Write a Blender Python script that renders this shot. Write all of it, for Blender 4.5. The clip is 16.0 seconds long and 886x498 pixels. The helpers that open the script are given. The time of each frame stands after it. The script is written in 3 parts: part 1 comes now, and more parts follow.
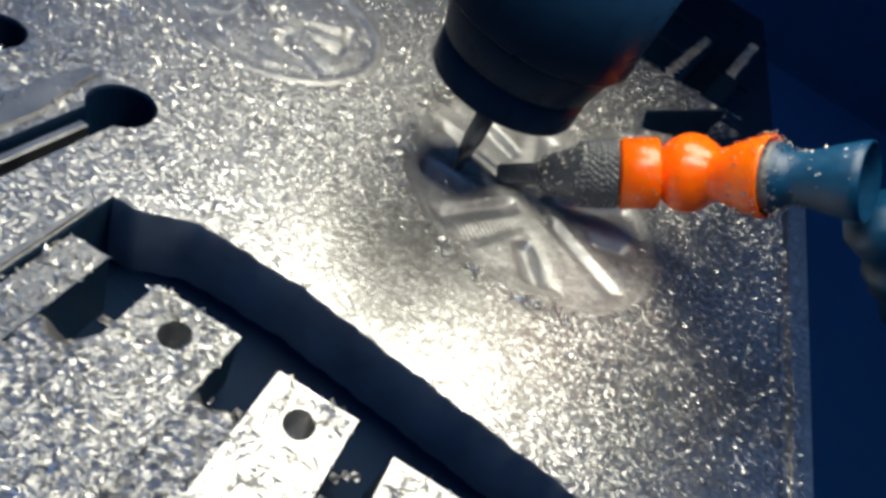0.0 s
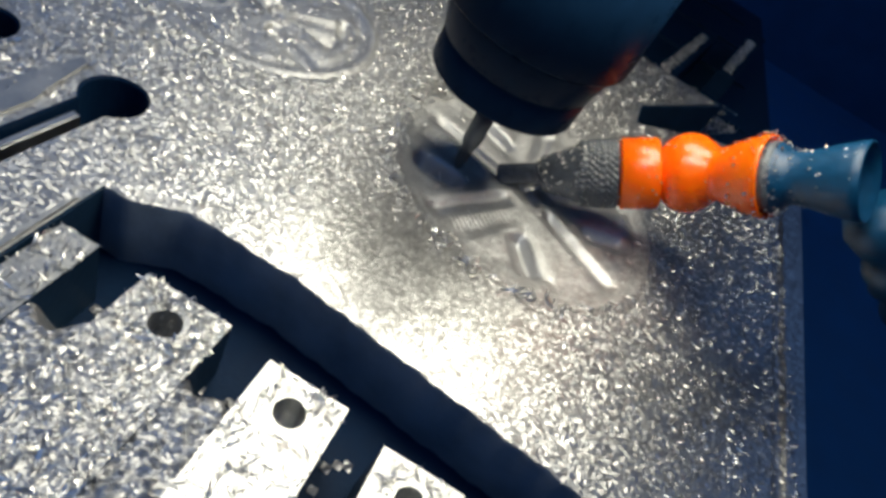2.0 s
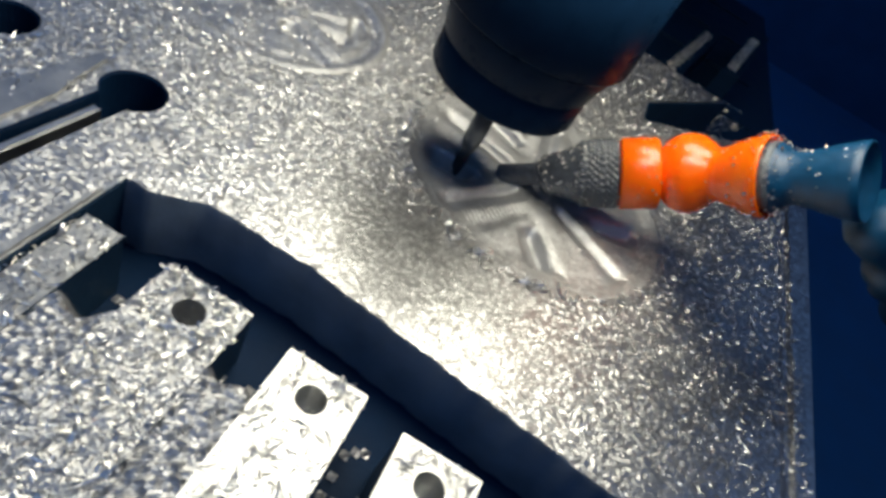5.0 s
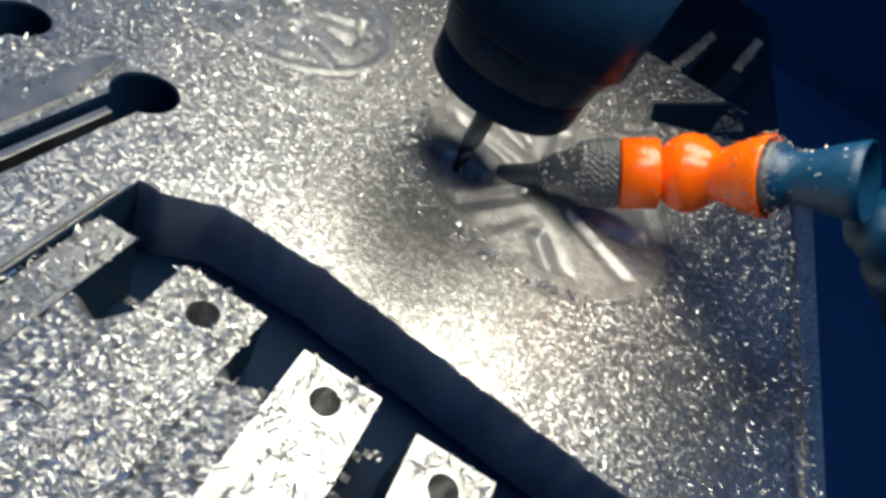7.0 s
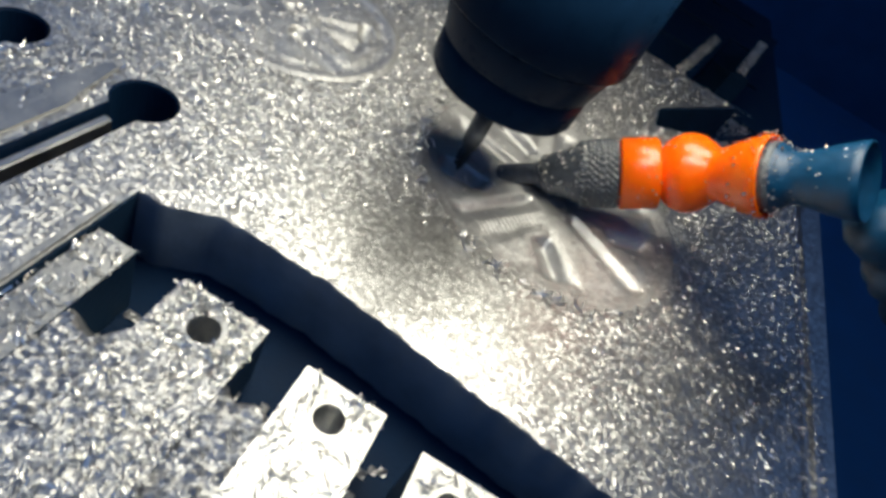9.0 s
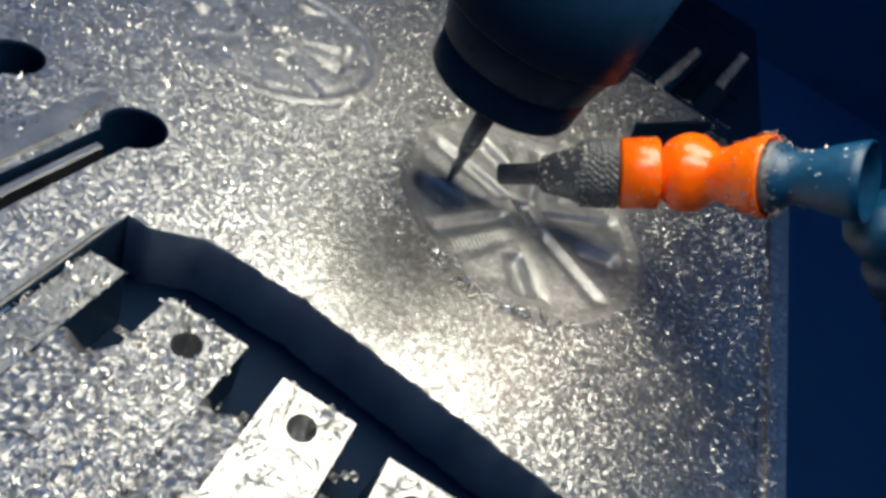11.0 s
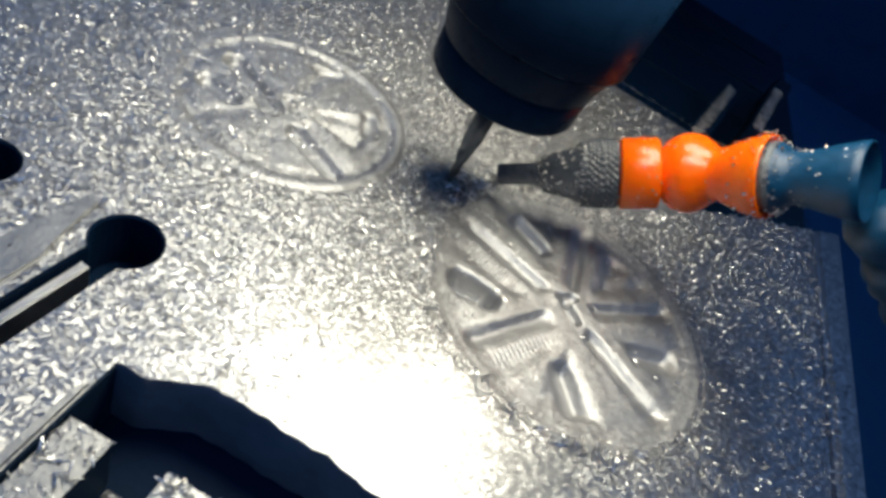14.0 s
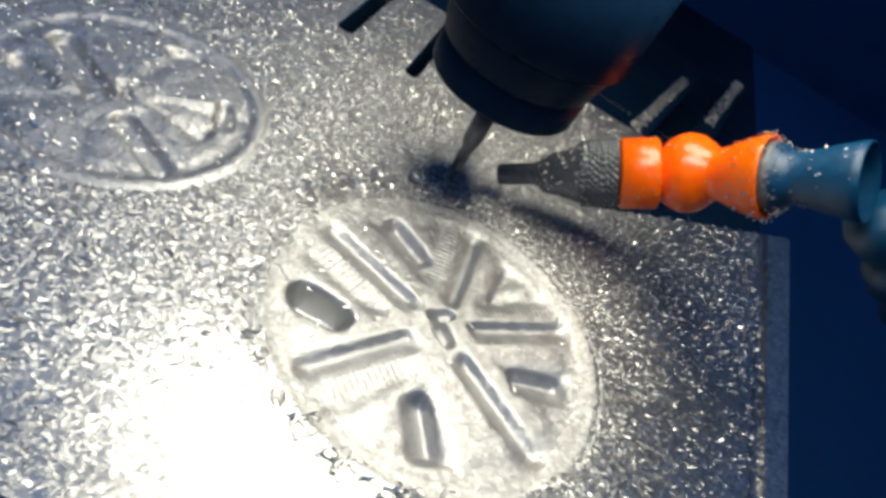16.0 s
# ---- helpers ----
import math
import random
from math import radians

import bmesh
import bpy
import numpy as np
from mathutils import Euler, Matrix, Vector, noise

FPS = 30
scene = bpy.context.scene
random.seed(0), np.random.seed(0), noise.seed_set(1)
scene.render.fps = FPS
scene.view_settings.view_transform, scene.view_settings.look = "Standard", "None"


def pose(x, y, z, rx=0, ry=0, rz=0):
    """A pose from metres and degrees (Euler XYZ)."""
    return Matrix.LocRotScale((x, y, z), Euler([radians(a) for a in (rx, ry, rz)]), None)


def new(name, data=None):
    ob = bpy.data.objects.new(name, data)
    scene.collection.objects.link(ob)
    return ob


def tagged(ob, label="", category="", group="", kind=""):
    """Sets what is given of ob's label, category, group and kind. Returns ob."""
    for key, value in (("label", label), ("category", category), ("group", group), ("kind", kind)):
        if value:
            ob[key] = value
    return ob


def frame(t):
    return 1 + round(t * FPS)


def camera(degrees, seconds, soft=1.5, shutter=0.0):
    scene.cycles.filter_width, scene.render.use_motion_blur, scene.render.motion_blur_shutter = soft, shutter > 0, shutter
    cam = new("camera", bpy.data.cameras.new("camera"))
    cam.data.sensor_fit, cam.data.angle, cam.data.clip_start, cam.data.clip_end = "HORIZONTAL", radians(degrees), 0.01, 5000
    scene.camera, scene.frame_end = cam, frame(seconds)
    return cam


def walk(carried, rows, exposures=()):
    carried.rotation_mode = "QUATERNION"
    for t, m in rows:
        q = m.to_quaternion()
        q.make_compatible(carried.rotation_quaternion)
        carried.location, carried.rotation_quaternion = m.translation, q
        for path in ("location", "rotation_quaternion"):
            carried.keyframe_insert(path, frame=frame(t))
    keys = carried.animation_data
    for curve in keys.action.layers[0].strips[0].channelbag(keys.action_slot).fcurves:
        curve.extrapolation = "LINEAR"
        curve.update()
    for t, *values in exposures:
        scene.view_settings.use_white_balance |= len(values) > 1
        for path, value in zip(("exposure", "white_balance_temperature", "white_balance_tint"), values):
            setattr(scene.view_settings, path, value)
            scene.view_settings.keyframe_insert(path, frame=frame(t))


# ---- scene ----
# The camera rides on the machine head: it stands still before the spindle while the table carries the work about.
cam = camera(68.57, 16.0, soft=3.5, shutter=0.5)
EYE = pose(0.00767, -0.13021, 0.08647) @ Matrix(((0.84805, -0.52992, 0.0, 0), (0.34766, 0.55637, -0.75471, 0), (0.39994, 0.64003, 0.65606, 0), (0, 0, 0, 1)))
walk(cam, [(0.0, EYE), (16.0, EYE)])

# ---- light ----
world = bpy.data.worlds.new("shop_light")
scene.world = world
world.use_nodes = True
bg = world.node_tree.nodes["Background"]
bg.inputs["Color"].default_value = (0.20, 0.42, 0.95, 1)
bg.inputs["Strength"].default_value = 0.48
RING_GLOW = 14.2


# ---- materials ----
def material(name, color, rough=0.5, metal=0.0, vary=0.25, scale=600.0, bump=0.2, dist=0.0004, rough_vary=0.12, fine=4000.0, spec=0.5, island=0.0):
    """A surface with stains at one scale and grain at another, in object space."""
    m = bpy.data.materials.new(name)
    m.use_nodes = True
    nt = m.node_tree
    n, l = nt.nodes, nt.links
    b = n["Principled BSDF"]
    b.inputs["Metallic"].default_value = metal
    b.inputs["Specular IOR Level"].default_value = spec
    tc = n.new("ShaderNodeTexCoord")
    n1, n2 = n.new("ShaderNodeTexNoise"), n.new("ShaderNodeTexNoise")
    n1.inputs["Scale"].default_value, n1.inputs["Detail"].default_value = scale, 6
    n2.inputs["Scale"].default_value, n2.inputs["Detail"].default_value = fine, 3
    for q in (n1, n2):
        l.new(tc.outputs["Object"], q.inputs["Vector"])
    mix = n.new("ShaderNodeMix")
    mix.data_type = "RGBA"
    lo = [c * (1 - vary) for c in color]
    hi = [min(1, c * (1 + vary)) for c in color]
    mix.inputs["A"].default_value, mix.inputs["B"].default_value = (*lo, 1), (*hi, 1)
    l.new(n1.outputs["Fac"], mix.inputs["Factor"])
    last = mix.outputs["Result"]
    if island:
        geo = n.new("ShaderNodeNewGeometry")
        hsv = n.new("ShaderNodeHueSaturation")
        mr = n.new("ShaderNodeMapRange")
        mr.inputs["To Min"].default_value, mr.inputs["To Max"].default_value = 1 - island, 1 + island
        l.new(geo.outputs["Random Per Island"], mr.inputs["Value"])
        l.new(mr.outputs["Result"], hsv.inputs["Value"])
        l.new(last, hsv.inputs["Color"])
        last = hsv.outputs["Color"]
    l.new(last, b.inputs["Base Color"])
    mr = n.new("ShaderNodeMapRange")
    mr.inputs["To Min"].default_value, mr.inputs["To Max"].default_value = max(0.02, rough - rough_vary), min(1, rough + rough_vary)
    l.new(n1.outputs["Fac"], mr.inputs["Value"])
    l.new(mr.outputs["Result"], b.inputs["Roughness"])
    if bump:
        bp = n.new("ShaderNodeBump")
        bp.inputs["Strength"].default_value, bp.inputs["Distance"].default_value = bump, dist
        l.new(n2.outputs["Fac"], bp.inputs["Height"])
        l.new(bp.outputs["Normal"], b.inputs["Normal"])
    return m


ALU = material("milled_aluminium", (0.60, 0.60, 0.59), 0.36, 1.0, 0.3, 180, 0.5, 0.0003, 0.08, 2600)


def tilt_grains(m, tc, scale, mask, most, least):
    """Slivers of swarf: small long cells, lying three ways, each leaning its own way. mask: a socket from 0 to 1, or None."""
    n, l = m.node_tree.nodes, m.node_tree.links
    patch = n.new("ShaderNodeTexVoronoi")
    patch.inputs["Scale"].default_value = scale * 0.5
    l.new(tc.outputs["Object"], patch.inputs["Vector"])
    pick = n.new("ShaderNodeSeparateColor")
    l.new(patch.outputs["Color"], pick.inputs["Color"])
    lean = None
    for turn, above in ((0.35, 0.0), (1.5, 0.36), (2.5, 0.68)):
        turned = n.new("ShaderNodeMapping")
        turned.inputs["Rotation"].default_value = (0, 0, turn)
        long_way = n.new("ShaderNodeMapping")
        long_way.inputs["Scale"].default_value = (0.42, 1.25, 1.0)
        grain = n.new("ShaderNodeTexVoronoi")
        grain.inputs["Scale"].default_value = scale
        l.new(tc.outputs["Object"], turned.inputs["Vector"])
        l.new(turned.outputs["Vector"], long_way.inputs["Vector"])
        l.new(long_way.outputs["Vector"], grain.inputs["Vector"])
        if lean is None:
            lean = grain.outputs["Color"]
            continue
        step = n.new("ShaderNodeMath")
        step.operation = "GREATER_THAN"
        step.inputs[1].default_value = above
        l.new(pick.outputs["Red"], step.inputs[0])
        either = n.new("ShaderNodeMix")
        either.data_type = "RGBA"
        l.new(step.outputs["Value"], either.inputs["Factor"])
        l.new(lean, either.inputs["A"])
        l.new(grain.outputs["Color"], either.inputs["B"])
        lean = either.outputs["Result"]
    centred = n.new("ShaderNodeVectorMath")
    centred.operation = "SUBTRACT"
    centred.inputs[1].default_value = (0.5, 0.5, 0.5)
    l.new(lean, centred.inputs[0])
    scaled = n.new("ShaderNodeVectorMath")
    scaled.operation = "SCALE"
    scaled.inputs["Scale"].default_value = most
    l.new(centred.outputs["Vector"], scaled.inputs[0])
    if mask:
        amount = n.new("ShaderNodeMath")
        amount.operation = "MULTIPLY_ADD"
        amount.inputs[1].default_value, amount.inputs[2].default_value = most, least
        l.new(mask, amount.inputs[0])
        l.new(amount.outputs["Value"], scaled.inputs["Scale"])
    geo = n.new("ShaderNodeNewGeometry")
    total = n.new("ShaderNodeVectorMath")
    l.new(geo.outputs["Normal"], total.inputs[0])
    l.new(scaled.outputs["Vector"], total.inputs[1])
    unit = n.new("ShaderNodeVectorMath")
    unit.operation = "NORMALIZE"
    l.new(total.outputs["Vector"], unit.inputs[0])
    l.new(unit.outputs["Vector"], m.node_tree.nodes["Principled BSDF"].inputs["Normal"])


def dusted():
    """Milled aluminium, wiped clean in one patch by the coolant and grey with caked swarf dust elsewhere."""
    m = material("swarf_dusted_aluminium", (0.53, 0.53, 0.525), 0.3, 1.0, 0.3, 160, 0.0)
    n, l = m.node_tree.nodes, m.node_tree.links
    b = n["Principled BSDF"]
    tc = n.new("ShaderNodeTexCoord")
    dist = n.new("ShaderNodeVectorMath")
    dist.operation = "DISTANCE"
    dist.inputs[1].default_value = (0.0136, -0.040, 0)
    squash = n.new("ShaderNodeMapping")
    squash.inputs["Scale"].default_value = (0.62, 1.0, 1.0)
    squash.inputs["Location"].default_value = (0.0045, 0, 0)
    l.new(tc.outputs["Object"], squash.inputs["Vector"])
    ragged = n.new("ShaderNodeTexNoise")
    ragged.inputs["Scale"].default_value, ragged.inputs["Detail"].default_value = 130, 5
    l.new(tc.outputs["Object"], ragged.inputs["Vector"])
    l.new(squash.outputs["Vector"], dist.inputs[0])
    add = n.new("ShaderNodeMath")
    add.operation = "MULTIPLY_ADD"
    add.inputs[1].default_value = 0.022
    l.new(ragged.outputs["Fac"], add.inputs[0])
    l.new(dist.outputs["Value"], add.inputs[2])
    mask = n.new("ShaderNodeMapRange")
    mask.interpolation_type = "SMOOTHSTEP"
    mask.inputs["From Min"].default_value, mask.inputs["From Max"].default_value = 0.020, 0.046
    l.new(add.outputs["Value"], mask.inputs["Value"])
    rough = n.new("ShaderNodeMapRange")
    rough.inputs["To Min"].default_value, rough.inputs["To Max"].default_value = 0.36, 0.50
    l.new(mask.outputs["Result"], rough.inputs["Value"])
    # nozzle side: smoother, wet metal; the ring light's fall-off is darkened into its colour
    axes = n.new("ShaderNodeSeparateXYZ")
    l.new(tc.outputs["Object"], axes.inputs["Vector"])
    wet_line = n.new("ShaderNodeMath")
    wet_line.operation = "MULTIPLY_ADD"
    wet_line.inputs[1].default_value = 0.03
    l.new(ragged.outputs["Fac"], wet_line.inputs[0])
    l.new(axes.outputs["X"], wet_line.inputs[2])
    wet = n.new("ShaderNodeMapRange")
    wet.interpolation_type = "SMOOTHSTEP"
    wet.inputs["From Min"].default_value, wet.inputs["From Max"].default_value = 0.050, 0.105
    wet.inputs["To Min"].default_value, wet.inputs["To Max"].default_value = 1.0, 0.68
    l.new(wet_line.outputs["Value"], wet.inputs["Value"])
    wetted = n.new("ShaderNodeMath")
    wetted.operation = "MULTIPLY"
    l.new(rough.outputs["Result"], wetted.inputs[0])
    l.new(wet.outputs["Result"], wetted.inputs[1])
    l.new(wetted.outputs["Value"], b.inputs["Roughness"])
    # painted fall-off of the ring light: base colour scaled down across the plate
    falloff = n.new("ShaderNodeVectorMath")
    falloff.operation = "SCALE"
    falloff.inputs[0].default_value = b.inputs["Base Color"].default_value[:3]
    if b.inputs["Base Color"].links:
        l.new(b.inputs["Base Color"].links[0].from_socket, falloff.inputs[0])
    l.new(wet.outputs["Result"], falloff.inputs["Scale"])
    l.new(falloff.outputs["Vector"], b.inputs["Base Color"])
    washed = n.new("ShaderNodeMapRange")                              # fewer loose slivers where the coolant runs
    washed.inputs["From Min"].default_value, washed.inputs["From Max"].default_value = 0.68, 1.0
    washed.inputs["To Min"].default_value, washed.inputs["To Max"].default_value = 0.35, 1.0
    l.new(wet.outputs["Result"], washed.inputs["Value"])
    loose = n.new("ShaderNodeMath")
    loose.operation = "MULTIPLY"
    l.new(mask.outputs["Result"], loose.inputs[0])
    l.new(washed.outputs["Result"], loose.inputs[1])
    tilt_grains(m, tc, 2300, loose.outputs["Value"], 0.56, 0.16)
    return m


ALU_TOP = dusted()
ALU_CUT = material("freshly_cut_aluminium", (0.52, 0.52, 0.515), 0.55, 1.0, 0.25, 250, 0.0)
cut_coord = ALU_CUT.node_tree.nodes.new("ShaderNodeTexCoord")
tilt_grains(ALU_CUT, cut_coord, 1700, None, 0.2, 0)
CHIP = material("aluminium_chip", (0.75, 0.74, 0.71), 0.36, 1.0, 0.1, 900, 0.0, island=0.3)
# near-black of table and bars; inside the slots it is painted shade
IRON_SHADE = material("table_iron_and_slot_shade", (0.002, 0.014, 0.040), 0.6, 0.0, 0.4, 90, 0.3, 0.0005, 0.1, 900, spec=0.1)
# shade on the fingers' and plate's sides, put into a dark colour
SHADED_SIDE = material("shaded_side_navy", (0.010, 0.030, 0.062), 0.55, 0.0, 0.5, 120, 0.15, 0.0005, 0.1, 1200, spec=0.15)
# blue-grey with the front wall's shade mixed into it
SHADED_WALL = material("shaded_plate_wall", (0.13, 0.17, 0.22), 0.5, 0.0, 0.5, 120, 0.15, 0.0005, 0.1, 1200, spec=0.25)
# navy of the unlit surroundings, put into the colour of tray, guards and head
UNLIT_NAVY = material("unlit_navy_surround", (0.0035, 0.072, 0.175), 0.6, 0.0, 0.3, 30, 0.1, 0.0005)
# black steel; its blue is the tint of unlit parts, put into the colour
OXIDE = material("black_oxide_steel", (0.004, 0.016, 0.042), 0.3, 0.0, 0.3, 300, 0.1, 0.0002, spec=0.02)
CARBIDE = material("tool_steel", (0.13, 0.14, 0.15), 0.35, 1.0, 0.2, 500, 0.1, 0.0002)
ORANGE = material("orange_plastic", (1.0, 0.14, 0.002), 0.22, 0.0, 0.12, 350, 0.12, 0.0002)
ORANGE.node_tree.nodes["Principled BSDF"].inputs["Subsurface Weight"].default_value = 0.4
ORANGE.node_tree.nodes["Principled BSDF"].inputs["Subsurface Scale"].default_value = 0.006
LAND = material("worn_grey_land", (0.42, 0.42, 0.41), 0.5, 1.0, 0.4, 140, 0.5, 0.0003, 0.12, 900)
BLUE = material("blue_plastic", (0.002, 0.050, 0.125), 0.38, 0.0, 0.5, 500, 0.35, 0.0002)
NOZZLE = material("knurled_dark_plastic", (0.075, 0.085, 0.10), 0.2, 0.0, 0.6, 900, 0.5, 0.0003, spec=0.8)
GLOW = bpy.data.materials.new("lit_ring_diffuser")
GLOW.use_nodes = True
GLOW.node_tree.nodes["Principled BSDF"].inputs["Emission Color"].default_value = (1.0, 0.955, 0.80, 1)
GLOW.node_tree.nodes["Principled BSDF"].inputs["Emission Strength"].default_value = RING_GLOW
CLEAR = material("milky_wet_plastic", (0.10, 0.12, 0.14), 0.2, 0.0, 0.5, 900, 0.5, 0.0004)


# ---- mesh helpers ----
def mesh_ob(name, verts, faces, mat, parent=None, label="", smooth=True):
    me = bpy.data.meshes.new(name)
    me.from_pydata([tuple(v) for v in verts], [], [tuple(f) for f in faces])
    me.materials.append(mat)
    me.polygons.foreach_set("use_smooth", [smooth] * len(me.polygons))
    me.update()
    ob = new(name, me)
    if parent:
        ob.parent = parent
    if label:
        ob["label"] = label
    return ob


def part(name, bm, mat, parent, label="", smooth=False):
    me = bpy.data.meshes.new(name)
    bm.to_mesh(me)
    bm.free()
    me.materials.append(mat)
    me.polygons.foreach_set("use_smooth", [smooth] * len(me.polygons))
    ob = new(name, me)
    if parent:
        ob.parent = parent
    if label:
        ob["label"] = label
    return ob


def prism(outline, z0, z1, bevel=0.0004):
    """A block with that outline (counter-clockwise) from z0 to z1, its upper edges bevelled."""
    bm = bmesh.new()
    lo = [bm.verts.new((x, y, z0)) for x, y in outline]
    hi = [bm.verts.new((x, y, z1)) for x, y in outline]
    k = len(outline)
    bm.faces.new(lo[::-1])
    top = bm.faces.new(hi)
    for i in range(k):
        bm.faces.new((lo[i], lo[(i + 1) % k], hi[(i + 1) % k], hi[i]))
    if bevel:
        bmesh.ops.bevel(bm, geom=list(top.edges), offset=bevel, segments=2, affect="EDGES", clamp_overlap=True)
    return bm


def box(x0, y0, z0, x1, y1, z1, bevel=0.0):
    return prism([(x0, y0), (x1, y0), (x1, y1), (x0, y1)], z0, z1, bevel)


def lathe(name, profile, mat, parent=None, label="", sides=64, wave=None):
    """A turned shape about z: profile rows (radius, z)."""
    verts, faces = [], []
    k = len(profile)
    for i in range(sides):
        a = 2 * math.pi * i / sides
        for j, (r, z) in enumerate(profile):
            q = r + (wave(a, z) if wave else 0)
            verts.append((q * math.cos(a), q * math.sin(a), z))
    for i in range(sides):
        n = (i + 1) % sides
        for j in range(k - 1):
            faces.append((i * k + j, n * k + j, n * k + j + 1, i * k + j + 1))
    return mesh_ob(name, verts, faces, mat, parent, label)


def smooth(a, b, x):
    t = np.clip((x - a) / (b - a), 0, 1)
    return t * t * (3 - 2 * t)


# ---- the path of the table ----
LOOP = ((-9.603, -8.264), (0.049, -0.087), (-0.287, -2.4), (2.571, -0.253), (-0.16, 0.408), (0.385, 0.065), (-0.026, 0.0), (0.005, 0.067))
LATER = [(10.6, -9.8, -6.0, 4.6), (10.8, -9.8, -6.05, 1.25), (11.0, -9.81, -6.5, -2.03), (11.5, -9.87, -6.8, -10.8), (11.65, -9.9, -6.8, -13.2), (11.75, -9.6, -7.0, -14.6), (11.8, -8.6, -7.6, -15.0), (11.9, -3.0, -12.4, -15.3), (12.0, 3.66, -18.29, -15.23),
         (12.1, 8.2, -22.2, -14.6), (12.2, 9.5, -23.0, -13.6), (12.5, 9.78, -23.19, -10.02), (13.0, 9.86, -22.91, -4.42), (13.25, 9.85, -22.8, -2.0), (13.4, 9.83, -22.75, -1.4), (13.55, 9.75, -23.0, -1.3), (13.75, 8.9, -25.7, -1.2), (14.0, 7.67, -29.41, -1.14),
         (14.5, 4.44, -37.61, -1.02), (15.0, -0.51, -44.42, -0.9), (15.5, -7.07, -50.42, -0.5), (16.0, -14.56, -54.87, 0.0)]


def table_rows():
    """The table's way: the work goes round a pocket again and again, is let down, crosses over and feeds on."""
    rows = []
    for i in range(106):
        t = i * 0.1
        w = 2 * math.pi * t / 1.0815
        base = (1, t, math.cos(w), math.sin(w), math.cos(2 * w), math.sin(2 * w), math.cos(3 * w), math.sin(3 * w))
        x, y = (sum(b * c[k] for b, c in zip(base, LOOP)) for k in (0, 1))
        z = 4.95 + 0.262 * t
        if t > 9.9:
            f = smooth(9.9, 10.5, t)
            x, y = x + f * (-9.8 - x), y + f * (-6.0 - y)
        rows.append((t, x, y, z))
    rows += LATER
    return [(t, pose(x / 1000, y / 1000, z / 1000)) for t, x, y, z in rows]


# ---- setting ----
def setting():
    fl = part("floor", box(-0.7, -0.7, -0.19, 0.7, 0.9, -0.17), UNLIT_NAVY, None)
    tagged(fl, "bottom tray of the milling machine, navy for unlit black", "floor", kind="structure")
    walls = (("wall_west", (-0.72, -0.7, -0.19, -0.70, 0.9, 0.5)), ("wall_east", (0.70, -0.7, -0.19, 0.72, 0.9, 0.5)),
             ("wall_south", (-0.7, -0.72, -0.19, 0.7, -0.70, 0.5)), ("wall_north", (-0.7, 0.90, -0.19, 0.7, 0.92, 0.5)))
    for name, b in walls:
        tagged(part(name, box(*b), UNLIT_NAVY, None), "sheet-metal splash guard, navy for unlit black", "wall", kind="structure")


setting()

# ---- the work: plate with two wheel reliefs ----
GROOVES = (234, 166, 95, 38, -30)
WINDOWS = (199, 283, 2, 67, 133)


POCKETS = ((-16.0, -7.9, -10.0, -8.6, 1.8, 2.2), (-2.5, 17.8, 1.0, 20.0, 1.5, 1.6), (-16.5, 3.0, -2.5, -4.0, 2.1, 2.6), (6.0, -7.1, 17.0, -11.7, 2.0, 2.6), (14.6, 11.0, 17.6, 6.4, 1.3, 2.2))      # ends, half width and depth, in mm


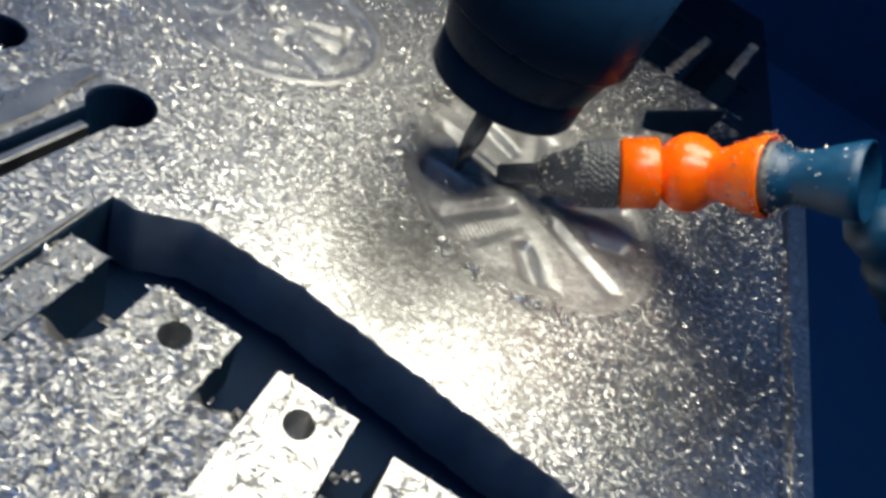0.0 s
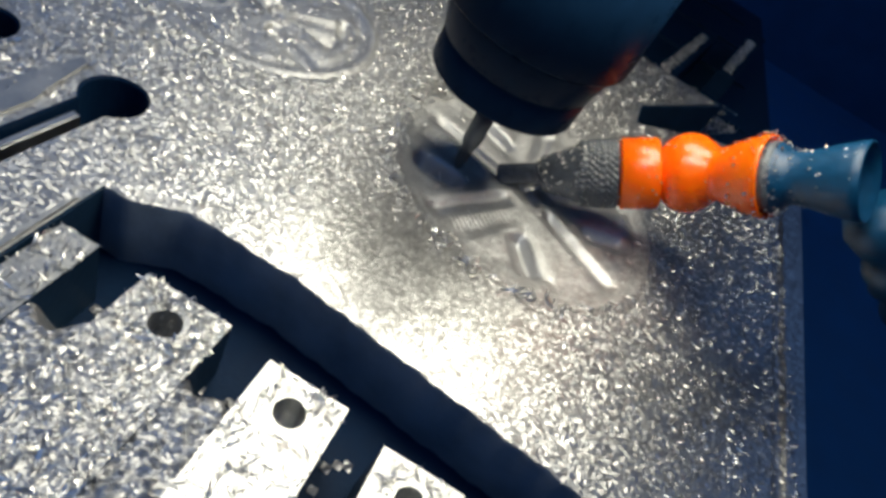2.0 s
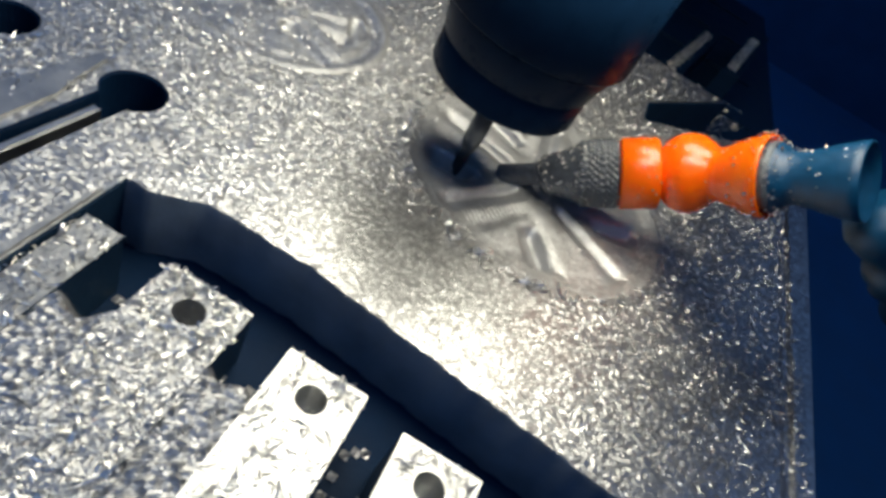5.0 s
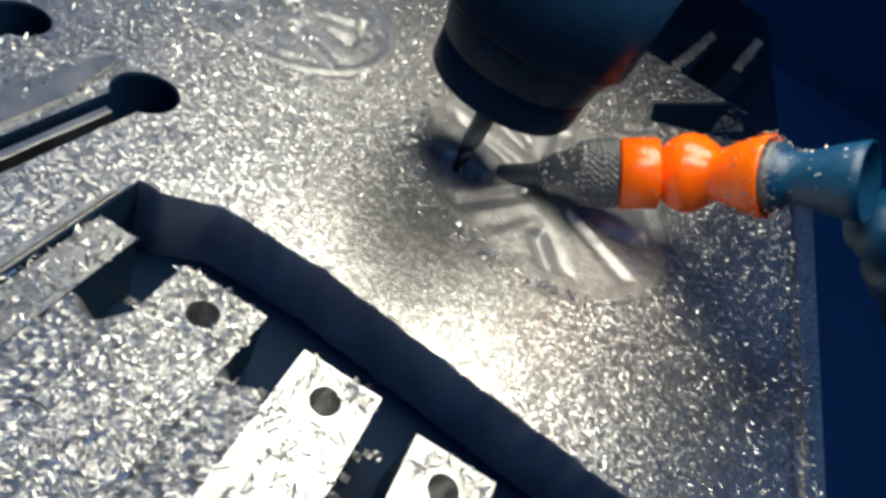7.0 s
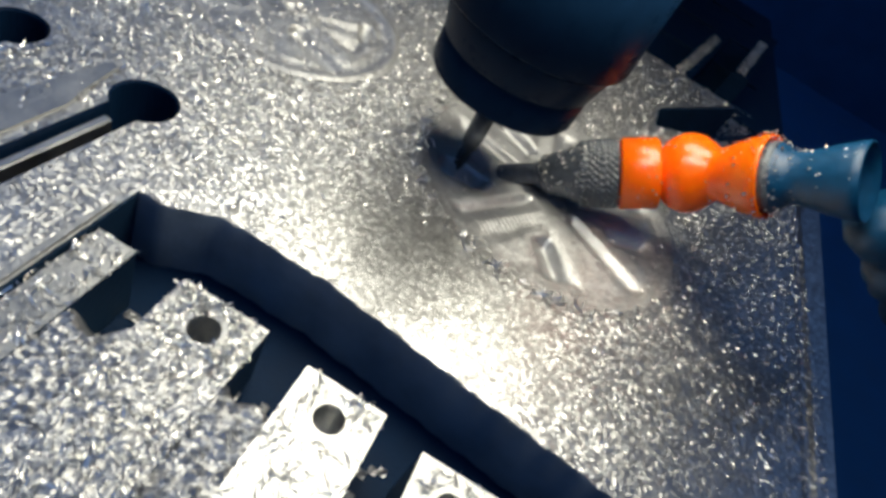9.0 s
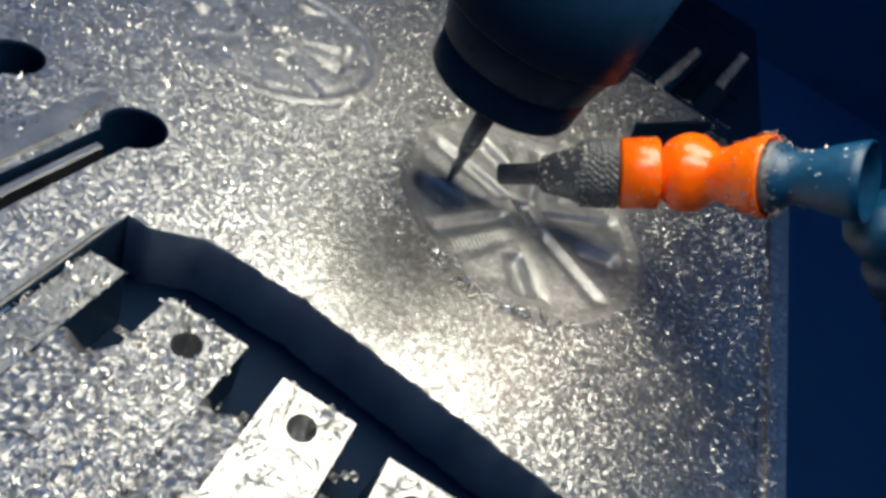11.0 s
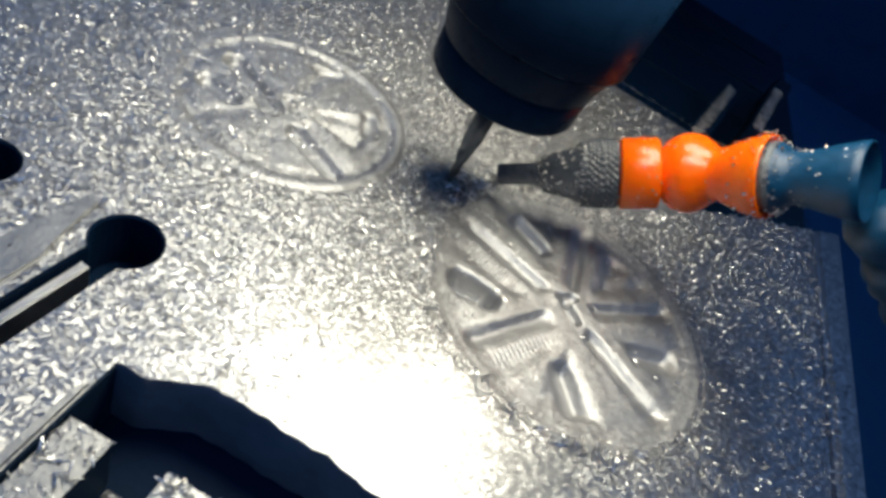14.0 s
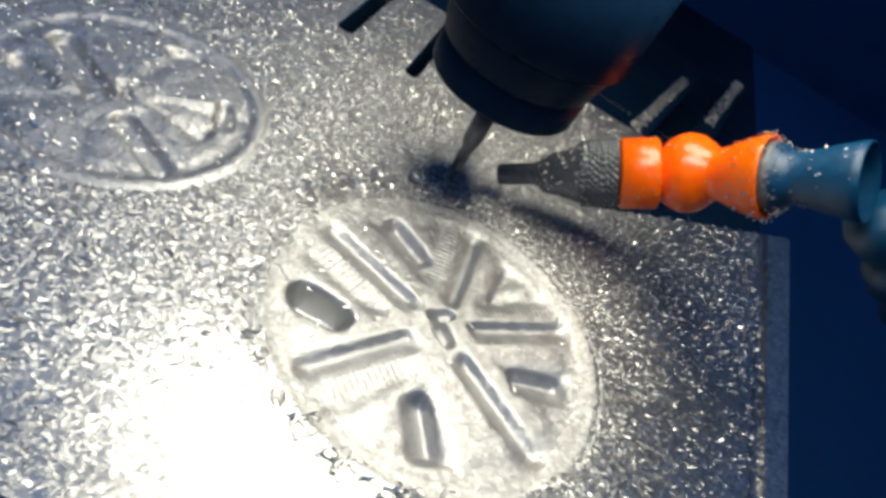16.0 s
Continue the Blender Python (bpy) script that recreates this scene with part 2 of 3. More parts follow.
def wheel_height(r, a, deep, grooves, rim, pills, flanks):
    """Height in mm of the spoked wheel at radius r (0..1) and angle a (degrees)."""
    R = 33.0
    x, y = r * R * np.cos(np.radians(a)), r * R * np.sin(np.radians(a))
    r = r + 0.004 * np.sin(np.radians(7 * a)) * np.sin(np.radians(3 * a + 40)) + 0.0012 * np.sin(np.radians(23 * a))
    h = -0.6 * deep * smooth(1.0, 0.90, r) + rim * smooth(0.84, 0.91, r) * smooth(0.99, 0.93, r) * (0.55 + 0.45 * np.cos(np.radians(a - 15))) - 0.5 * rim * smooth(0.74, 0.80, r) * smooth(0.89, 0.84, r)
    for w in WINDOWS:
        u = x * math.cos(radians(w)) + y * math.sin(radians(w))
        v = -x * math.sin(radians(w)) + y * math.cos(radians(w))
        half = 0.44 * (u - 8.0)
        edge = np.minimum(np.minimum(half - np.abs(v), (27.2 - r * R) * 1.0), (u - 10.0) * 0.8)
        inside = smooth(-0.4, 3.0, edge)
        floor = 1.1 + 0.07 * np.abs(v + 3) + 0.12 * np.abs(np.sin(np.pi * (u + 0.4 * v) / 1.0))
        h = h - 0.35 * deep * inside * floor                               # sloping window with the cutter's steps
        if w == 199 and pills > 1:
            continue
        w2 = radians(w + 21)
        du, dv = x - 20.5 * math.cos(radians(w)), y - 20.5 * math.sin(radians(w))
        p, q = du * math.cos(w2) + dv * math.sin(w2), -du * math.sin(w2) + dv * math.cos(w2)
        far = q if math.cos(w2) > 0 else -q
        pocket = smooth(6.6, 4.4, np.hypot(p, 0.8 * q)) * np.clip(np.minimum((2.7 - far) / 1.1, (3.4 + far) / 5.0), 0, 1)
        h = h - pills * (0.4 if w == 67 else 1.0) * pocket                # pocket, steep on its far side
    if pills > 1:                                                    # the pocket that is being cut
        d = np.hypot(np.maximum(np.abs(x + 19.8) - 2.9, 0), y + 10.0)
        h = h - 5.0 * smooth(3.2, 1.6, d)
    for g in grooves:
        u = x * math.cos(radians(g)) + y * math.sin(radians(g))
        v = -x * math.sin(radians(g)) + y * math.cos(radians(g))
        d = np.hypot(v, np.maximum(7.0 - u, 0) + np.maximum(u - 27.0, 0) * 0.8)
        north = v if math.cos(radians(g)) > 0 else -v                  # steep on one side, gently sloping on the other
        ends = smooth(5.0, 8.0, u) * smooth(30.0, 26.0, u)
        if pills < 1:
            h = h - 0.5 * ends * smooth(3.4, 0.2, np.abs(v))                # shallow rounded groove
            continue
        h = h - 1.4 * deep * ends * np.clip(np.minimum((1.9 - north) / 1.4, (3.4 + north) / 3.4), 0, 1)   # round-nosed groove
        side = smooth(2.2, 3.2, v) * smooth(8.0, 4.0, v - 0.10 * u) * smooth(7, 12, u) * smooth(29, 23, u)
        h = h - deep * side * (g in flanks) * ((v - 2.4) * 0.16 + 0.16 * np.abs(np.sin(np.pi * u / 1.05)))   # stepped flank
    if pills < 1:                                                    # long dark pockets beside the spokes of the shallow wheel
        for ax, ay, bx, by, half, down in POCKETS:
            ex, ey = (bx - ax) * 1.2, (by - ay) * 1.2
            k = np.clip(((x - ax * 1.2) * ex + (y - ay * 1.2) * ey) / (ex * ex + ey * ey), 0, 1)
            h = h - down * smooth(half * 1.2 + 1.2, half * 1.2 - 0.8, np.hypot(x - ax * 1.2 - k * ex, y - ay * 1.2 - k * ey))
        turn = (a + 180.0) % 360 - 180.0                              # one window is a bright facet leaning towards the lamp
        facet = smooth(0.13, 0.24, r) * smooth(0.68, 0.60, r) * smooth(-8, 6, turn) * smooth(47, 36, turn)
        h = h + facet * (-0.13 * (x - 12.0) + 0.22 * (y - 5.0) - 0.5)
    h = h + 0.05 * deep * np.sin(x * 0.8 + 1.3 * np.sin(y * 0.5)) * np.sin(y * 0.7 + np.sin(x * 0.6))       # uneven, torn surface
    c, s = math.cos(radians(-40)), math.sin(radians(-40))
    p, q = x * c + y * s, -x * s + y * c
    h = h - 1.8 * deep * smooth(1.5, 0.8, np.hypot(np.maximum(np.abs(p) - 2.6, 0), q))
    h = h - 1.5 * deep * smooth(1.4, 0.8, np.hypot(np.maximum(np.abs(q - 1.4) - 1.6, 0), p + 2.4))
    h = h - 0.05 * deep * np.abs(np.sin(np.pi * r * R / 1.1)) * smooth(0.2, 0.3, r)   # rings left by the cutter
    return h


def wheel_mesh(name, parent, cx, cy, radius, deep, grooves, rim, pills, flanks, mat, label, rings=150, sides=480):
    rr = np.linspace(0.004, 1.0, rings)
    aa = np.linspace(0, 360, sides, endpoint=False)
    A, Rr = np.meshgrid(aa, rr)
    H = wheel_height(Rr, A, deep, grooves, rim, pills, flanks) * radius / 33.0
    rng = np.random.default_rng(5)
    for _ in range(8):                                                # rounded by the ball-nosed cutter
        H[1:-1] = 0.25 * H[:-2] + 0.5 * H[1:-1] + 0.25 * H[2:]
        H = 0.25 * np.roll(H, 1, 1) + 0.5 * H + 0.25 * np.roll(H, -1, 1)
    x, y = Rr * 33 * np.cos(np.radians(A)), Rr * 33 * np.sin(np.radians(A))
    for g in flanks:                                                  # the steps left beside the grooves
        u = x * math.cos(radians(g)) + y * math.sin(radians(g))
        v = -x * math.sin(radians(g)) + y * math.cos(radians(g))
        H += 0.13 * np.abs(np.sin(np.pi * u / 1.15)) * smooth(2.6, 3.6, v) * smooth(8.5, 5.5, v) * smooth(8, 12, u) * smooth(28, 24, u)
    H += rng.normal(0, 0.022, H.shape) * (Rr < 0.99)
    H[-1] = 0.03
    X, Y = cx + Rr * radius * np.cos(np.radians(A)), cy + Rr * radius * np.sin(np.radians(A))
    verts = np.stack([X, Y, H + 0.03], -1).reshape(-1, 3) / 1000
    i = np.arange(rings - 1)[:, None] * sides
    j = np.arange(sides)[None]
    k = (j + 1) % sides
    faces = np.stack([i + j, i + sides + j, i + sides + k, i + k], -1).reshape(-1, 4)
    return mesh_ob(name, verts.tolist(), faces.tolist(), mat, parent, label)


# centre and radius of the wheels, in mm on the plate
WHEEL_A, WHEEL_B = (29.6, 6.0, 33.5), (-45.6, 14.6, 27.5)
SLOTS = ((-43.6, -39.2, 5.9, -5.0, 60), (-69.4, -40.4, 5.4, -5.0, 60), (-31.0, 80.0, 2.4, 4.0, -70), (-9.5, 78.0, 2.0, 4.0, -40))


NOTCH = ((109.0, 113.0), (49.0, 69.0), (49.0, 83.0), (78.0, 122.0))      # the cut-away corner at the back of the plate, in mm


def in_notch(x, y):
    """Inside the cut-away corner."""
    (ax, ay), (bx, by), (cx, cy), (dx, dy) = NOTCH
    low = by + (x - bx) * (ay - by) / (ax - bx)
    high = cy + (x - cx) * (dy - cy) / (dx - cx)
    return (x > bx) & (y > low + 0.35 * np.sin(x * 1.3)) & (y < high + 0.4 * np.sin(x * 0.9 + 1))


def slot_edge(x, y, s):
    """Distance in mm from the edge of a slot, whose end may be rounder than its channel is wide."""
    cx, cy, r, lean, length = s
    dx, dy = math.sin(radians(lean)) * np.sign(length), -math.cos(radians(lean)) * np.sign(length)
    u = np.clip((x - cx) * dx + (y - cy) * dy, 0, abs(length))
    return np.minimum(np.hypot(x - cx - u * dx, y - cy - u * dy) - channel(r), np.hypot(x - cx, y - cy) - r)


def channel(r):
    """Half the width of a slot's channel, in mm."""
    return 3.1 if r > 4 else r


def edge_groove(x, y):
    return 0.6 * smooth(1.7, 0.5, np.abs(x - 96.3 - 0.045 * y))


def slot(s, parent):
    """A slot with rounded ends, milled right through: worn lip, chamfer, wall and, in the wide ones, a bright key at its bottom."""
    cx, cy, r, lean, length = s
    ax = math.atan2(-math.cos(radians(lean)) * np.sign(length), math.sin(radians(lean)) * np.sign(length))
    d = Vector((math.cos(ax), math.sin(ax)))
    line = []
    meet = math.asin(channel(r) / r)
    for end, base, sweep in ((0, ax + meet, 2 * math.pi - 2 * meet), (1, ax - math.pi / 2, math.pi)):
        for k in range(25):
            line.append((end, base + sweep * k / 24))
    rows = ((1.5, 0.02), (0.0, 0.02), (-0.4, -0.5), (-0.5, -12.0))
    verts, faces = [], []
    for off, z in rows:
        for end, g in line:
            q = (channel(r) if end else r) + off
            verts.append(((cx + d.x * abs(length) * end + q * math.cos(g)) / 1000, (cy + d.y * abs(length) * end + q * math.sin(g)) / 1000, z / 1000))
    n = len(line)
    for j in range(len(rows) - 1):
        for i in range(n):
            k = (i + 1) % n
            faces.append((j * n + i, j * n + k, (j + 1) * n + k, (j + 1) * n + i))
    faces.append(tuple(range(3 * n, 4 * n)))
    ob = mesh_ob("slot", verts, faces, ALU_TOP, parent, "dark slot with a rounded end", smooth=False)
    # wall and bottom are aluminium too: the recess's shade is in this colour
    ob.data.materials.append(IRON_SHADE)
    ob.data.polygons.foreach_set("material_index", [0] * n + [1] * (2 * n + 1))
    if r > 4:
        m = Matrix.Translation((cx / 1000, cy / 1000, 0)) @ Matrix.Rotation(ax, 4, "Z")
        bm = box(0.0065, -0.0022, -0.0119, abs(length) / 1000, -0.0006, -0.0016, 0.0003)
        bm.transform(m)
        part("key", bm, ALU, ob, "bright metal key lying in the slot")


def front_edge(x):
    """The plate's front edge, in mm: stepped at its end, then slanting, with small nicks."""
    return -56.6 + 4.4 * smooth(-27, -16, x) - 0.118 * np.maximum(x - 2, 0) + 0.25 * np.sin(x * 0.9) * np.sin(x * 0.37 + 1)


def plate():
    ob = new("workpiece_plate")
    tagged(ob, "milled aluminium plate with spoked wheel reliefs, strewn with chips", "metal plate")
    step = 0.6

    xs, ys = np.arange(-140, 103.01, step), np.arange(-140, 121.01, step)
    X, Y = np.meshgrid(xs, ys)
    Yl = Y + (front_edge(X) + 54) * smooth(-40, -54, Y) * smooth(-68, -54, Y) * smooth(-36, -30, X)
    Xl = X + 0.07 * Y * smooth(70, 100, X)
    H = -edge_groove(Xl, Yl) + np.random.default_rng(3).normal(0, 0.018, X.shape)
    V = np.stack([Xl, Yl, H], -1).reshape(-1, 3) / 1000
    nx, ny = len(xs), len(ys)
    i = np.arange(ny - 1)[:, None] * nx
    j = np.arange(nx - 1)[None]
    F = np.stack([i + j, i + j + 1, i + nx + j + 1, i + nx + j], -1).reshape(-1, 4)
    cx, cy, flat_y = Xl[:-1, :-1].ravel() + step / 2, Yl[:-1, :-1].ravel() + step / 2, Y[:-1, :-1].ravel() + step / 2
    keep = (cx < -30) | (flat_y > -54)
    for wx, wy, wr in (WHEEL_A, WHEEL_B):
        keep &= np.hypot(cx - wx, cy - wy) > wr - 1.2
    for s in SLOTS:
        keep &= slot_edge(cx, cy, s) > 0.75
    keep &= ~in_notch(cx, cy)
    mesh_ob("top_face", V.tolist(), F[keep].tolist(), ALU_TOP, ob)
    # smooth worn lands beside the slots and the fixture
    for name, line in (("worn_land", [(-51.6, -80), (-49.2, -50), (-51.2, -45), (-51.4, -36), (-54.0, -35), (-60.5, -80)]), ("worn_land", [(-34.0, -140), (-30.2, -140), (-30.2, -60.5), (-31.6, -63)])):
        part(name, prism([(x / 1000, y / 1000) for x, y in line], 0.00005, 0.0006, 0.00045), LAND, ob, "smooth worn grey strip")
    # the ragged front wall of the plate
    xs = np.arange(-30, 103.01, 1.0)
    front = [(x, front_edge(np.array([x]))[0]) for x in xs]
    verts, faces = [], []
    for x, y in front:
        verts += [(x / 1000, y / 1000, 0.0), (x / 1000, (y - 0.45) / 1000, -0.0005), (x / 1000, (y - 0.5) / 1000, -0.0145)]
    for i in range(len(front) - 1):
        for j in (0, 1):
            faces.append((3 * i + j, 3 * i + j + 1, 3 * i + j + 4, 3 * i + j + 3))
    mesh_ob("front_wall", verts, faces, SHADED_WALL, ob)
    part("end_strip", prism([((103 + 0.07 * y + dx) / 1000, y / 1000) for dx, y in ((0, -69), (0.5, -69), (0.5, 112), (0, 112))], -0.0145, -0.0004, 0), SHADED_SIDE, ob)
    part("back_strip", box(-0.14, 0.121, -0.0145, 0.077, 0.1215, -0.0004), ALU, ob)
    for (ax, ay), (bx, by) in zip(NOTCH, NOTCH[1:]):
        away = Vector((by - ay, ax - bx)).normalized() * 0.5
        part("notch_wall", prism([(x / 1000, y / 1000) for x, y in ((ax, ay), (ax + away.x, ay + away.y), (bx + away.x, by + away.y), (bx, by))][::-1], -0.0145, -0.0003, 0), SHADED_SIDE, ob)
    part("inner_strip", box(-0.0305, -0.14, -0.0145, -0.03, -0.0565, -0.0004), SHADED_SIDE, ob)
    for s in SLOTS:
        slot(s, ob)
    wheel_mesh("wheel_relief", ob, *WHEEL_A, 1.0, GROOVES, 0.25, 2.6, (234, 166, 95, 38), ALU_CUT, "deeply cut spoked wheel relief")
    wheel_mesh("wheel_relief", ob, *WHEEL_B, 0.4, (160, 95, 30, -25, 240), 0.8, 0.3, (), ALU_CUT, "shallow spoked wheel relief with a bright rim")
    return ob


def table():
    ob = new("machine_table")
    part("slab", box(-0.2, -0.2, -0.034, 0.114, 0.34, -0.0145, 0.001), IRON_SHADE, ob)
    part("edge_rail", box(0.1142, -0.2, -0.034, 0.118, 0.34, -0.020, 0.001), IRON_SHADE, ob)
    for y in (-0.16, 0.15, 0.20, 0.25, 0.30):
        part("slot_rib", box(-0.19, y, -0.0145, 0.10, y + 0.012, -0.0135, 0.0003), IRON_SHADE, ob)
    return tagged(ob, "near-black cast-iron machine table under the plate", "machine table")


def finger(x0, x1, y_end, hole, mat):
    """One fixture finger: a flat bar with a screw hole near its end."""
    ob = new("fixture_finger")
    tagged(ob, "flat aluminium fixture finger with a screw hole, covered with chips", "fixture", "fixture fingers")
    bm = bmesh.new()
    z1, z0 = -0.001, -0.0145
    n = 28
    hx, hy, hr = hole
    ring_t = [bm.verts.new((hx + hr * math.cos(2 * math.pi * i / n), hy + hr * math.sin(2 * math.pi * i / n), z1)) for i in range(n)]
    ring_b = [bm.verts.new((v.co.x, v.co.y, z1 - 0.009)) for v in ring_t]
    y0 = y_end - 0.06
    out = []
    for i in range(n):
        a = 2 * math.pi * i / n
        c, s = math.cos(a), math.sin(a)
        tx = ((x1 if c > 0 else x0) - hx) / c if abs(c) > 1e-6 else 1e9
        ty = ((y_end if s > 0 else y0) - hy) / s if abs(s) > 1e-6 else 1e9
        k = min(abs(tx), abs(ty))
        out.append(bm.verts.new((hx + c * k, hy + s * k, z1)))
    for i in range(n):
        j = (i + 1) % n
        bm.faces.new((ring_t[i], out[i], out[j], ring_t[j]))
        bm.faces.new((ring_t[j], ring_b[j], ring_b[i], ring_t[i]))
        a, b = out[i].co, out[j].co
        if abs(a.x - b.x) > 1e-7 and abs(a.y - b.y) > 1e-7:
            cx = x1 if max(a.x, b.x) > x1 - 1e-6 else x0
            cy = y_end if max(a.y, b.y) > y_end - 1e-6 else y0
            v = bm.verts.new((cx, cy, z1))
            bm.faces.new((out[i], v, out[j]))
    bm.faces.new(ring_b)
    part("top", bm, mat, ob)
    # bar and sides carry their shade as colour; only the top stays aluminium
    part("bar", prism([(x0, y0), (x1, y0), (x1, y_end), (x0, y_end)], z0, z1 - 0.0102, 0), SHADED_SIDE, ob)
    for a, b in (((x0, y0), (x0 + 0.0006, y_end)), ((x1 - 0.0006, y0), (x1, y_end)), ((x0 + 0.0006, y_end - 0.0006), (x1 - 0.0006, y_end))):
        part("side", box(a[0], a[1], z1 - 0.0102, b[0], b[1], z1 - 0.0001), SHADED_SIDE, ob)
    return ob


def heap():
    """Swarf packed into the gaps between the fixture fingers, rising away from the plate."""
    xs, ys = np.arange(-29.5, 62, 0.7), np.arange(-138, -66, 0.7)
    X, Y = np.meshgrid(xs, ys)
    H = -14.3 + 12.9 * smooth(-71, -77, Y + 0.10 * X + 9 * smooth(12, 22, X) + 5 * smooth(-13, -18, X) + 0.8 * np.sin(X * 0.9)) + np.random.default_rng(9).normal(0, 0.28, X.shape)
    H = np.maximum(H, -14.4)
    nx = len(xs)
    i = np.arange(len(ys) - 1)[:, None] * nx
    j = np.arange(nx - 1)[None]
    F = np.stack([i + j, i + j + 1, i + nx + j + 1, i + nx + j], -1).reshape(-1, 4)
    F = F[H.ravel()[F].max(1) > -13.8]
    ob = mesh_ob("swarf_heap", (np.stack([X, Y, H], -1).reshape(-1, 3) / 1000).tolist(), F.tolist(), ALU_TOP, None, smooth=False)
    return tagged(ob, "grey swarf packed between the fixture fingers", "swarf", kind="stuff")


def chips(name, spots, count, size, seed, label, slim=1.0):
    """Curled slivers strewn over rectangles (x0, y0, x1, y1, z, share) in mm."""
    rng = np.random.default_rng(seed)
    share = np.array([s[5] for s in spots], float)
    share /= share.sum()
    verts, faces = [], []
    for k in range(count):
        s = spots[rng.choice(len(spots), p=share)]
        for _ in range(20):
            x, y = rng.uniform(s[0], s[2]), rng.uniform(s[1], s[3])
            clear = True
            for wx, wy, wr in (WHEEL_A, WHEEL_B):
                d = math.hypot(x - wx, y - wy)
                clear &= d > wr * 1.0 or rng.random() < (0.05 if wr > 30 else 0.55)
            wiped = math.hypot((x - 22) * 0.62, y + 40)
            clear &= wiped > 14 + rng.uniform(0, 22) or s[4] < 0
            clear &= not (s[4] == 0 and x > 55 and y < 40 and rng.random() < 0.55 * min(1, (x - 55) / 15))
            clear |= y > 121
            clear &= all(math.hypot(x - hx, y - hy) > 3.2 for hx, hy in HOLES)
            for cx, cy, r, lean, length in SLOTS:
                clear &= bool(slot_edge(x, y, (cx, cy, r, lean, length)) > 0.6)
            clear &= not in_notch(x, y)
            if clear:
                break
        else:
            continue
        ln = size * rng.lognormal(0, 0.4)
        w = ln * rng.uniform(0.16, 0.34) * slim
        yaw = rng.uniform(0, 6.283)
        if s[4] == 0 and x > 42 and y < 70:                           # swept outwards by the coolant
            yaw = math.atan2(y - 18, x - 12) + rng.normal(0, 0.3)
        q = Euler((rng.normal(0, 0.45), rng.normal(0, 0.45), yaw)).to_matrix()
        bend = rng.uniform(0.3, 2.0)
        b0 = len(verts)
        n = 4
        for i in range(n):
            f = i / (n - 1) - 0.5
            a = f * bend
            px, pz = math.sin(a) / bend * ln, (1 - math.cos(a)) / bend * ln
            tw = w * (1 - 0.9 * abs(f))
            for sgn in (-1, 1):
                v = q @ Vector((px, sgn * tw / 2, pz + 0.05 * sgn * ln * f))
                verts.append(((x + v.x) / 1000, (y + v.y) / 1000, (s[4] + max(v.z, -0.1) + ln * 0.1) / 1000))
        for i in range(n - 1):
            faces.append((b0 + 2 * i, b0 + 2 * i + 2, b0 + 2 * i + 3, b0 + 2 * i + 1))
    ob = mesh_ob(name, verts, faces, CHIP, None, smooth=False)
    return tagged(ob, label, "metal chips", kind="stuff")


def clamp_bar(x, y0, y1):
    ob = part("clamp_bar", prism([(x - 0.004, y0), (x + 0.004, y0), (x + 0.004 + 0.22 * (y1 - y0), y1), (x - 0.004 + 0.22 * (y1 - y0), y1)], -0.0144, -0.0006, 0.0008), IRON_SHADE, None)
    return tagged(ob, "near-black steel clamp bar topped with bright chips", "clamp bar", "clamp bars")


def burrs(seed):
    """Torn curls of metal left standing on the rim of the deep wheel."""
    rng = np.random.default_rng(seed)
    verts, faces = [], []
    for k in range(110):
        at, far = ((rng.uniform(122, 165), 1.14 if k % 2 else 1.06) if k < 60 else (rng.uniform(165, 330), 1.0))
        a = radians(at)
        r = WHEEL_A[2] * rng.normal(far, 0.03)
        cx, cy = WHEEL_A[0] + r * math.cos(a), WHEEL_A[1] + r * math.sin(a)
        size, turns, w = rng.uniform(0.8, 2.4), rng.uniform(0.35, 1.2), rng.uniform(0.25, 0.6)
        q = Euler((rng.normal(0.6, 0.5), rng.normal(0, 0.5), rng.uniform(0, 6.28))).to_matrix()
        b0 = len(verts)
        n = 12
        for i in range(n):
            f = i / (n - 1)
            g = f * turns * 6.28
            for sgn in (-1, 1):
                v = q @ Vector((size * math.cos(g) * (1 - 0.3 * f), size * math.sin(g) * (1 - 0.3 * f), sgn * w / 2 + 1.2 * f))
                verts.append(((cx + v.x) / 1000, (cy + v.y) / 1000, max(v.z + 0.5, 0.02) / 1000))
        for i in range(n - 1):
            faces.append((b0 + 2 * i, b0 + 2 * i + 2, b0 + 2 * i + 3, b0 + 2 * i + 1))
    ob = mesh_ob("metal_burrs", verts, faces, CHIP, None)
    return tagged(ob, "torn bright aluminium curls along the wheel's rim", "metal burrs", kind="stuff")


FINGERS = ((-29.4, -23, -66), (-15, -0.5, -65.5), (7, 20.5, -67), (27.5, 41, -69), (48, 61, -71))
HOLES = [((a + c) / 2, ye - 5.5) for a, c, ye in FINGERS[1:]]
WORK = [table(), plate(), clamp_bar(0.054, 0.122, 0.20), clamp_bar(0.080, 0.158, 0.24), burrs(21), heap()]
for i, (x0, x1, ye) in enumerate(FINGERS):
    WORK.append(finger(x0 / 1000, x1 / 1000, ye / 1000, ((x0 + x1) / 2000, (ye - 5.5) / 1000, 0.0024 if i else 0.0002), LAND if i == 0 else ALU_TOP if i == 1 else ALU))
PLATE_SPOTS = [(-100, -52, 99, 120, 0, 10), (15, 123, 96, 165, -14.3, 1.6), *[(52 + 0.22 * k, 122 + k, 56 + 0.22 * k, 128 + k, -0.4, 0.03) for k in range(0, 66, 6)], *[(78 + 0.22 * k, 160 + k, 82 + 0.22 * k, 166 + k, -0.4, 0.03) for k in range(0, 60, 6)]]
